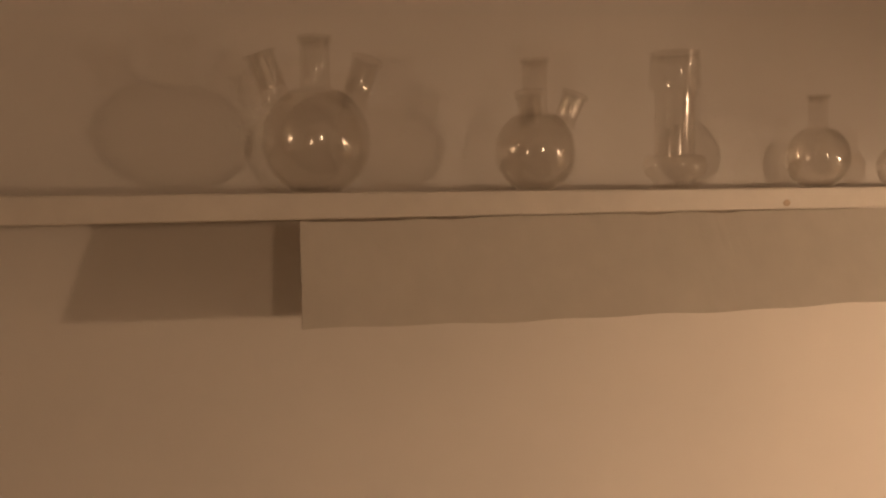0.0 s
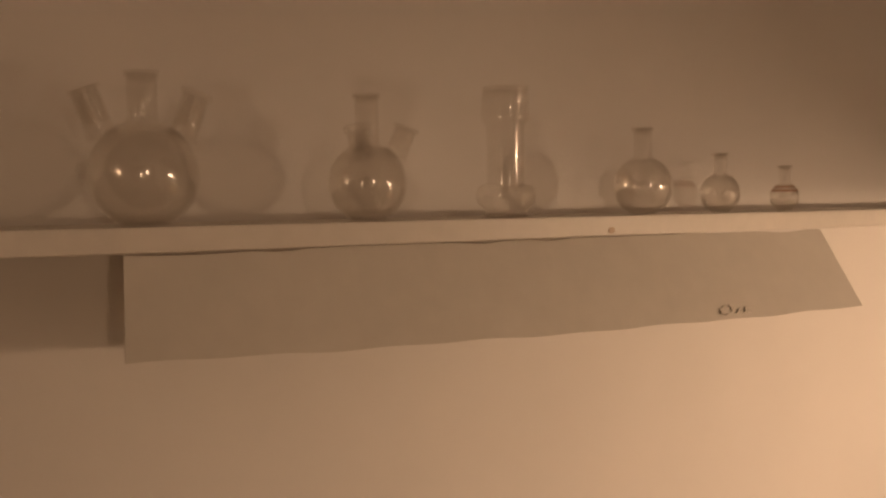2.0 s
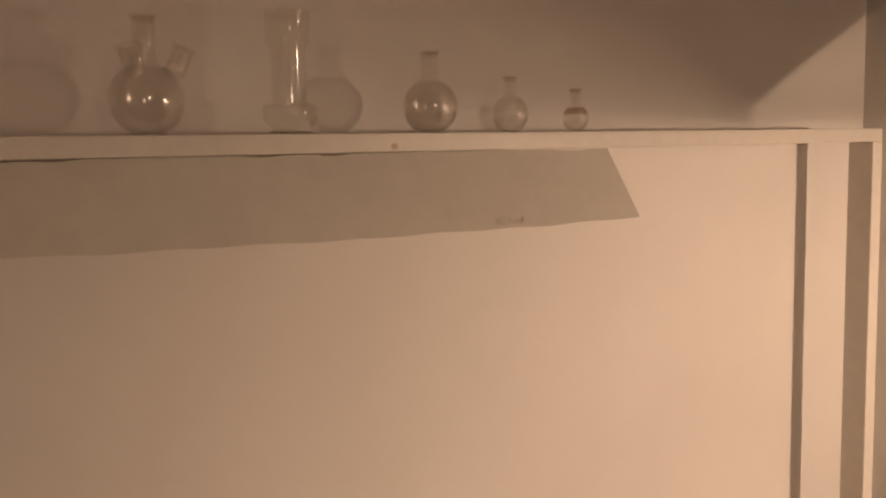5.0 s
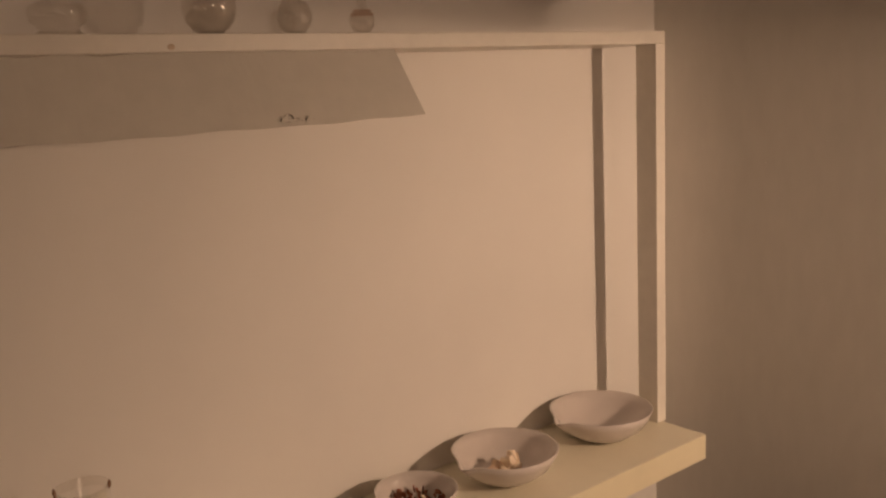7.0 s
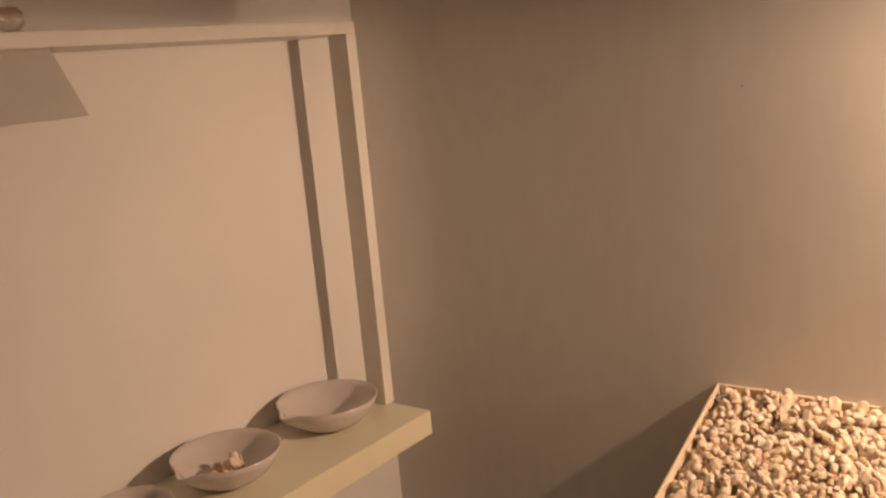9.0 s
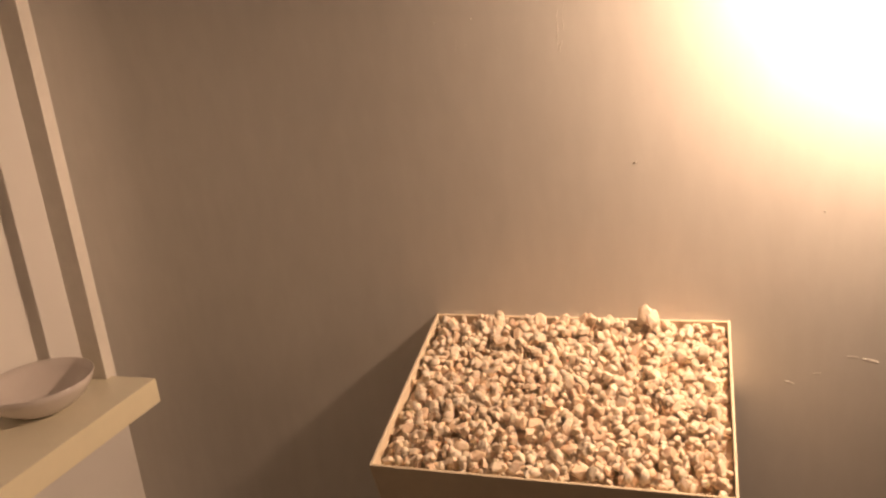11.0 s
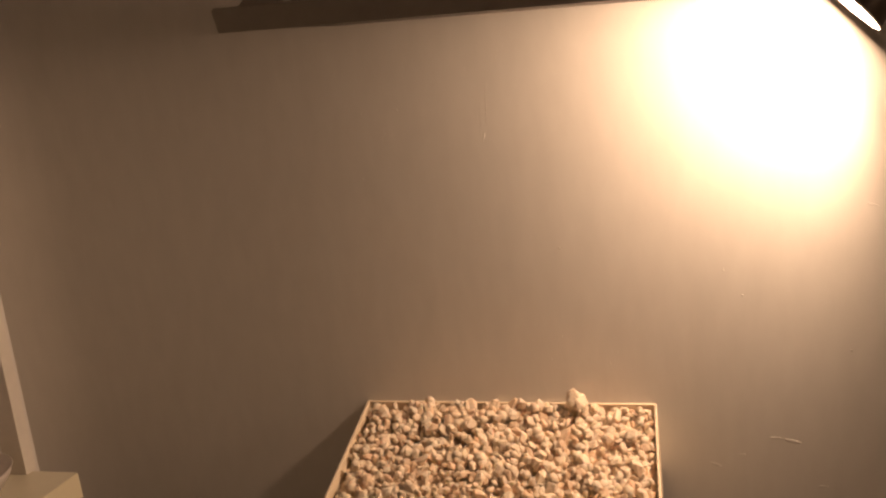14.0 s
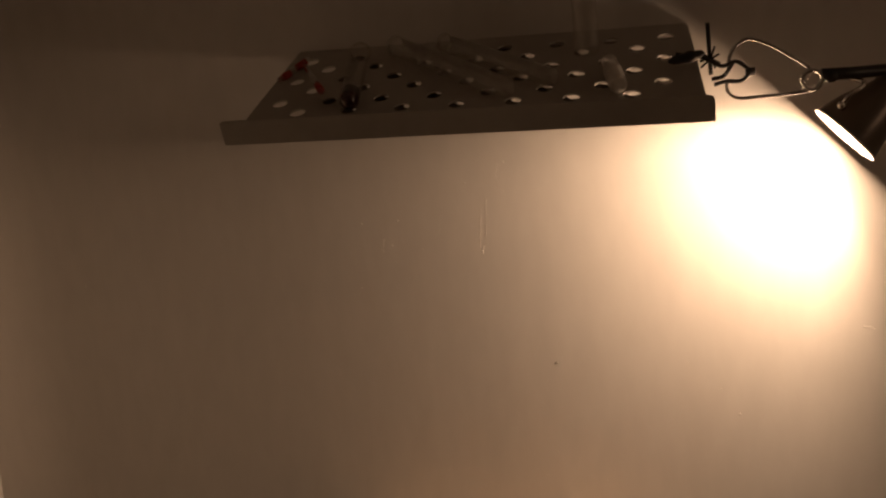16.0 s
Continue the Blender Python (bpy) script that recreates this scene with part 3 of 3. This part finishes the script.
def sheet_with_holes(wide, deep, thick, pitch, gap, hole, first, swap=0, least=0.0):
    """A sheet cut into columns of cells, each cell with one round hole."""
    bm = bmesh.new()
    seg = 20
    cols = [first - pitch * k for k in range(20) if first - pitch * k > pitch * 0.4 + least]

    def plain(u0, u1, v0, v1):
        if u1 - u0 > 1e-5 and v1 - v0 > 1e-5:
            box_bm(u0, u1, v0, v1, -thick, 0, bm=bm)

    def cell(u0, u1, v0, v1):
        cu, cv = (u0 + u1) / 2, (v0 + v1) / 2
        rings = []
        for z in (0, -thick):
            inner, outer = [], []
            for k in range(seg):
                a = (k + 0.5) * math.tau / seg
                c, s = math.cos(a), math.sin(a)
                f = min((u1 - u0) / 2 / max(1e-6, abs(c)), (v1 - v0) / 2 / max(1e-6, abs(s)))
                inner.append(bm.verts.new((cu + hole * c, cv + hole * s, z)))
                outer.append(bm.verts.new((cu + f * c, cv + f * s, z)))
            rings.append((inner, outer))
        corners = {}
        for zi, z in enumerate((0, -thick)):
            corners[zi] = {(a, b): bm.verts.new((a, b, z)) for a in (u0, u1) for b in (v0, v1)}
        for k in range(seg):
            j = (k + 1) % seg
            for zi in (0, 1):
                inner, outer = rings[zi]
                p, q = outer[k].co, outer[j].co
                vs = [inner[k], inner[j], outer[j]]
                if abs(p.x - q.x) > 1e-6 and abs(p.y - q.y) > 1e-6:
                    vs.append(corners[zi][(u0 if min(p.x, q.x) < cu else u1, v0 if min(p.y, q.y) < cv else v1)])
                vs.append(outer[k])
                bm.faces.new(vs)
            bm.faces.new((rings[0][0][k], rings[0][0][j], rings[1][0][j], rings[1][0][k]))

    for k, u in enumerate(cols):
        starts = [0.036, 0.087, 0.137] if (k + swap) % 2 == 0 else [0.0135, 0.063, 0.114]
        v = 0.0
        for c in starts:
            half = min(gap / 2, c, deep - c) - 1e-5
            plain(u - pitch / 2, u + pitch / 2, v, c - half)
            cell(u - pitch / 2, u + pitch / 2, c - half, c + half)
            v = c + half
        plain(u - pitch / 2, u + pitch / 2, v, deep)
    plain(cols[0] + pitch / 2, wide, 0, deep)
    plain(least, cols[-1] - pitch / 2, 0, deep)
    for v in bm.verts:                     # the end towards the lamp tapers to the back
        if v.co.x > cols[0] + pitch / 2 + 0.001:
            v.co.x -= 0.016 * v.co.y / deep
    return bm


put("plate", sheet_with_holes(WIDE, DEEP, 0.0016, 0.0273, 0.050, 0.0079, 0.408), STEEL, tray)
# added second sheet in shade-dark steel, dims what shows through the holes
put("under_sheet", sheet_with_holes(WIDE - 0.010, DEEP - 0.008, 0.0016, 0.0273, 0.050, 0.0079, 0.408, 1, 0.055), STEEL_SHADED, tray, "added steel sheet below, coloured darker for shade in the holes", at=pose(0, 0.006, -0.012))
# flat base under the sloping plate
inv = TRAY.inverted()
bm = bmesh.new()
vs = []
for dz in (0.0, -0.0016):
    for x, u in ((-0.1475, 0.039), (-0.1475, WIDE - 0.013), (-0.004, WIDE - 0.026), (-0.004, 0.039)):
        p = A0 + UX * u
        vs.append(bm.verts.new(inv @ Vector((x, p.y, p.z - 0.0195 + dz))))
for f in ((0, 1, 2, 3), (7, 6, 5, 4), (0, 4, 5, 1), (1, 5, 6, 2), (2, 6, 7, 3), (3, 7, 4, 0)):
    bm.faces.new([vs[k] for k in f])
put("base_sheet", bm, STEEL_SHADED, tray, "steel base coloured darker for the shade under the tray")
# rolled front lip, hanging straight down in the room
bm = bmesh.new()
outline = [(-0.027, 0.0), (-0.0245, 0.002), (0.0, 0.002), (WIDE, 0.002), (WIDE + 0.0055, 0.0009), (WIDE + 0.007, -0.002), (WIDE + 0.007, -0.0206), (-0.0225, -0.0217)]
down = TRAY.to_3x3().transposed() @ Vector((0, 0, 1))
lay = []
for o in (0.0, -0.0018):
    lay.append([bm.verts.new(Vector((u, -0.0006 + o, 0)) + down * w) for u, w in outline])
bm.faces.new(lay[0])
bm.faces.new(lay[1][::-1])
for k in range(len(outline)):
    j = (k + 1) % len(outline)
    bm.faces.new((lay[0][k], lay[0][j], lay[1][j], lay[1][k]))
put("front_lip", bm, STEEL, tray)
# added unseen strip: carries it on the wall, stops lamp light behind it
inv = TRAY.inverted()
bm = bmesh.new()
vs = []
for z in (0.0, -0.0016):
    for p in (A0 + VX * DEEP, B0 - UX * 0.017 + VX * DEEP):
        vs += [bm.verts.new(inv @ (p + Vector((0.0004, 0, z)))), bm.verts.new(inv @ Vector((0.0, p.y, p.z + 0.0020 + z)))]
for f in ((0, 1, 3, 2), (4, 6, 7, 5), (0, 4, 5, 1), (2, 3, 7, 6), (0, 2, 6, 4), (1, 5, 7, 3)):
    bm.faces.new([vs[k] for k in f])
put("back_flange", bm, STEEL, tray)

# glass on the tray


def on_tray(u, v, w=0.0):
    return A0 + UX * (u * WIDE / 0.3993) + VX * v + NX * w


def tube(a, b, r, label, mat=GLASS_TUBE, cap=True):
    """A test tube from its round end a to its mouth b."""
    d = b - a
    m = Matrix.Translation(a) @ d.to_track_quat("Z", "Y").to_matrix().to_4x4()
    t = thing("test_tube", m, label, "test tube", "glass on the tray")
    L = d.length
    prof = [(0, 0)] + [(r * math.sin(radians(q)), r - r * math.cos(radians(q))) for q in (15, 30, 50, 70, 90)] + [(r, L - 0.003), (r + 0.0012, L - 0.002), (r + 0.0012, L), (r - 0.001, L), (r - 0.001, L - 0.005)]
    put("body", lathe(prof, 28), mat, t, smooth=True)
    put("mouth_ring", lathe([(r - 0.0012, L - 0.0016), (r + 0.0014, L - 0.0016), (r + 0.0014, L + 0.0006), (r - 0.0012, L + 0.0006)], 28, close=True), GLASS, t, "thick glass ring at the mouth", True)
    put("round_end", lathe([(0, 0.0016)] + [(r * 0.86 * math.sin(radians(q)), r - r * 0.84 * math.cos(radians(q))) for q in (25, 50, 70, 90)], 28), GLASS, t, "thick round glass end", True)
    return t, L


tube(on_tray(0.299, 0.107, -0.006), on_tray(0.299, 0.107, -0.006) + Vector((0.004, 0.004, 0.14)), 0.0125, "clear test tube standing upright in a hole")
tube(on_tray(0.278, 0.036, 0.0085), on_tray(0.160, 0.143, 0.0085), 0.0094, "clear test tube lying across the tray")
tube(on_tray(0.243, 0.016, 0.0095), on_tray(0.112, 0.141, 0.0095), 0.0105, "clear wide test tube lying across the tray")
t, L = tube(on_tray(0.100, 0.006, 0.0095), on_tray(0.078, 0.132, 0.0095), 0.0102, "test tube with a dark red residue in its end", GLASS)
put("residue", lathe([(0, 0.0012)] + [(0.0096 * math.sin(radians(q)), 0.0106 - 0.0094 * math.cos(radians(q))) for q in (20, 45, 70, 90)] + [(0.0096, 0.026), (0.006, 0.028), (0, 0.027)], 24), LIQUID, t, "dark red dried residue", True)
v0, v1 = on_tray(0.331, 0.014, 0.0085), on_tray(0.316, 0.090, 0.0085)
m = Matrix.Translation(v0) @ (v1 - v0).to_track_quat("Z", "Y").to_matrix().to_4x4()
vial = thing("glass_vial", m, "short frosted glass vial lying on the tray", "vial", "glass on the tray")
put("body", lathe([(0, 0), (0.0070, 0.0), (0.0082, 0.002), (0.0082, 0.038), (0.0062, 0.044), (0.0062, 0.050), (0.0074, 0.051), (0.0074, 0.055), (0.005, 0.055)], 28), FROSTED, vial, smooth=True)
put("frosted_label", lathe([(0.0084, 0.008), (0.0086, 0.009), (0.0086, 0.034), (0.0084, 0.035)], 28), FROSTED, vial, "frosted whitish band", True)
pip = thing("glass_pipette", pose(0, 0, 0), "slim clear glass pipette with red bands", "pipette", "glass on the tray")
for k, (a, b, bands) in enumerate((((0.006, 0.085), (0.020, 0.135), ((0.15, 0.35), (0.62, 0.90))), ((0.018, 0.125), (0.060, 0.052), ((0.80, 0.97),)))):
    p, q = on_tray(*a, 0.0036), on_tray(*b, 0.0036)
    put("stem", rod([p, q], 0.0034, 14), GLASS_TUBE, pip, smooth=True)
    for f0, f1 in bands:
        put("band", rod([p.lerp(q, f0), p.lerp(q, f1)], 0.0039, 14), RED, pip, "dull red band", True)

# ---- clip lamp ----
lamp = thing("clip_lamp", pose(0, 0, 0), "small black clip lamp gripping the tray with a wire spring", "lamp")
turn = AIM.to_track_quat("-Z", "Y").to_matrix().to_4x4()
HEAD = Matrix.Translation(LAMP) @ turn
R = 0.0344
shade = put("shade", lathe([(R, 0.0), (R * 0.93, 0.010), (R * 0.78, 0.028), (R * 0.56, 0.046), (R * 0.50, 0.052), (R * 0.50, 0.075), (R * 0.42, 0.082), (0, 0.083)], 48, m=HEAD), SHADE_OUT, lamp, "dark metal reflector shade", True)
put("reflector", lathe([(R - 0.0003, 0.0), (R * 0.97, 0.001), (R * 0.90, 0.010), (R * 0.74, 0.028), (R * 0.52, 0.046), (R * 0.3, 0.050), (0, 0.050)], 48, m=HEAD), SHADE_IN, shade, "white inside of the shade", True)
put("bulb", lathe([(0, 0.036), (0.006, 0.0366), (0.010, 0.039), (0.011, 0.042), (0.008, 0.046), (0.006, 0.049)], 24, m=HEAD), BULB, shade, "glowing frosted bulb", True)
put("rim", lathe([(R, -0.0006), (R + 0.0012, 0.0002), (R + 0.0010, 0.0016), (R - 0.0002, 0.0012)], 48, m=HEAD, close=True), CHROME, shade, "thin bright rim", True)
X = -0.100
ring_c = Vector((X, -1.0408, 1.5988))
wire = smooth_line([(X, -0.9698, 1.6142), (X, -0.9730, 1.6301), (X, -0.9857, 1.6407), (X, -1.0016, 1.6364), (X, -1.0228, 1.6226), (X, -1.0398, 1.6099)])
put("spring_wire", rod(wire, 0.0017, 8), CHROME, lamp, "bright bent wire", True)
wire = smooth_line([(X, -0.9677, 1.6057), (X, -0.9687, 1.5951), (X, -0.9772, 1.5887), (X, -0.9984, 1.5882), (X, -1.0228, 1.5887), (X, -1.0419, 1.5898)])
put("spring_wire", rod(wire, 0.0017, 8), CHROME, lamp, "bright bent wire", True)
coil = [ring_c + Vector((0.007 * k / 54 - 0.0035, (0.0088 - 0.0012 * (k % 18 > 9)) * math.cos(k * math.tau / 18), 0.0088 * math.sin(k * math.tau / 18))) for k in range(55)]
put("spring_coil", rod(coil, 0.0019, 8), CHROME, lamp, "wound spring coil", True)
put("arm", rod(smooth_line([ring_c + Vector((0, -0.008, 0.004)), (X + 0.005, -1.0737, 1.6020), (X + 0.03, -1.1150, 1.6020), tuple(HEAD @ Vector((0, 0, 0.078)))], 5), 0.0056, 10), BLACK, lamp, "black arm", True)
bracket = [HEAD @ Vector((-0.029, 0.021, 0.012)), HEAD @ Vector((-0.036, 0.027, 0.022)), HEAD @ Vector((-0.030, 0.024, 0.040)), Vector((X + 0.012, -1.0694, 1.5998))]
put("bracket", rod(smooth_line(bracket, 6), 0.0021, 8), CHROME, lamp, "bright bent bracket on the shade", True)
put("bracket_screw", rod([HEAD @ Vector((-0.030, 0.022, 0.014)), HEAD @ Vector((-0.037, 0.027, 0.013))], 0.0030, 12), CHROME, lamp, smooth=True)
put("knuckle", rod([(X - 0.006, -1.0567, 1.6004), (X + 0.012, -1.0567, 1.6004)], 0.0055, 14), BLACK, lamp, smooth=True)
jaw = [((X, -0.9899, 1.6115), (X - 0.003, -0.9772, 1.6216), (X - 0.006, -0.9634, 1.6189), (X - 0.008, -0.9454, 1.6290), (X - 0.010, -0.9242, 1.6332)),
       ((X, -0.9899, 1.6115), (X - 0.003, -0.9804, 1.6041), (X - 0.006, -0.9677, 1.6046), (X - 0.009, -0.9571, 1.6025)),
       ((X - 0.002, -0.9740, 1.6211), (X - 0.005, -0.9656, 1.6099), (X - 0.008, -0.9550, 1.6078))]
for pts in jaw:
    put("jaw", rod(smooth_line(pts, 8), 0.0019, 10), BLACK, lamp, "black gripping jaw", True)
put("jaw_tip", rod([(X, -0.9931, 1.6115), (X, -0.9846, 1.6115)], 0.0040, 12), BLACK, lamp, smooth=True)
put("jaw_pin", rod([(X - 0.004, -0.9544, 1.6120), (X - 0.004, -0.9534, 1.6587)], 0.0019, 8), BLACK, lamp, "thin upright black pin", True)
bm = bmesh.new()
rr = random.Random(3)
for k in range(9):
    a = k * math.tau / 9 + rr.uniform(-0.2, 0.2)
    c = Vector((X - 0.004, -0.9550, 1.6263))
    rod([c, c + Vector((0.4 * math.cos(a + 1), math.cos(a), math.sin(a))) * rr.uniform(0.007, 0.012)], 0.0011, 6, bm)
put("wire_twist", bm, BLACK, lamp, "twisted black wire ends", True)
pad = bmesh.new()
bmesh.ops.create_icosphere(pad, subdivisions=3, radius=1.0, matrix=Matrix.LocRotScale((X - 0.009, -0.9338, 1.6295), Euler((radians(-8), 0, 0)), (0.007, 0.017, 0.0052)))
for v in pad.verts:
    v.co += 0.0012 * noise.noise_vector(v.co * 160)
put("jaw_pad", pad, BLACK, lamp, "frayed dark tape round the jaw", True)
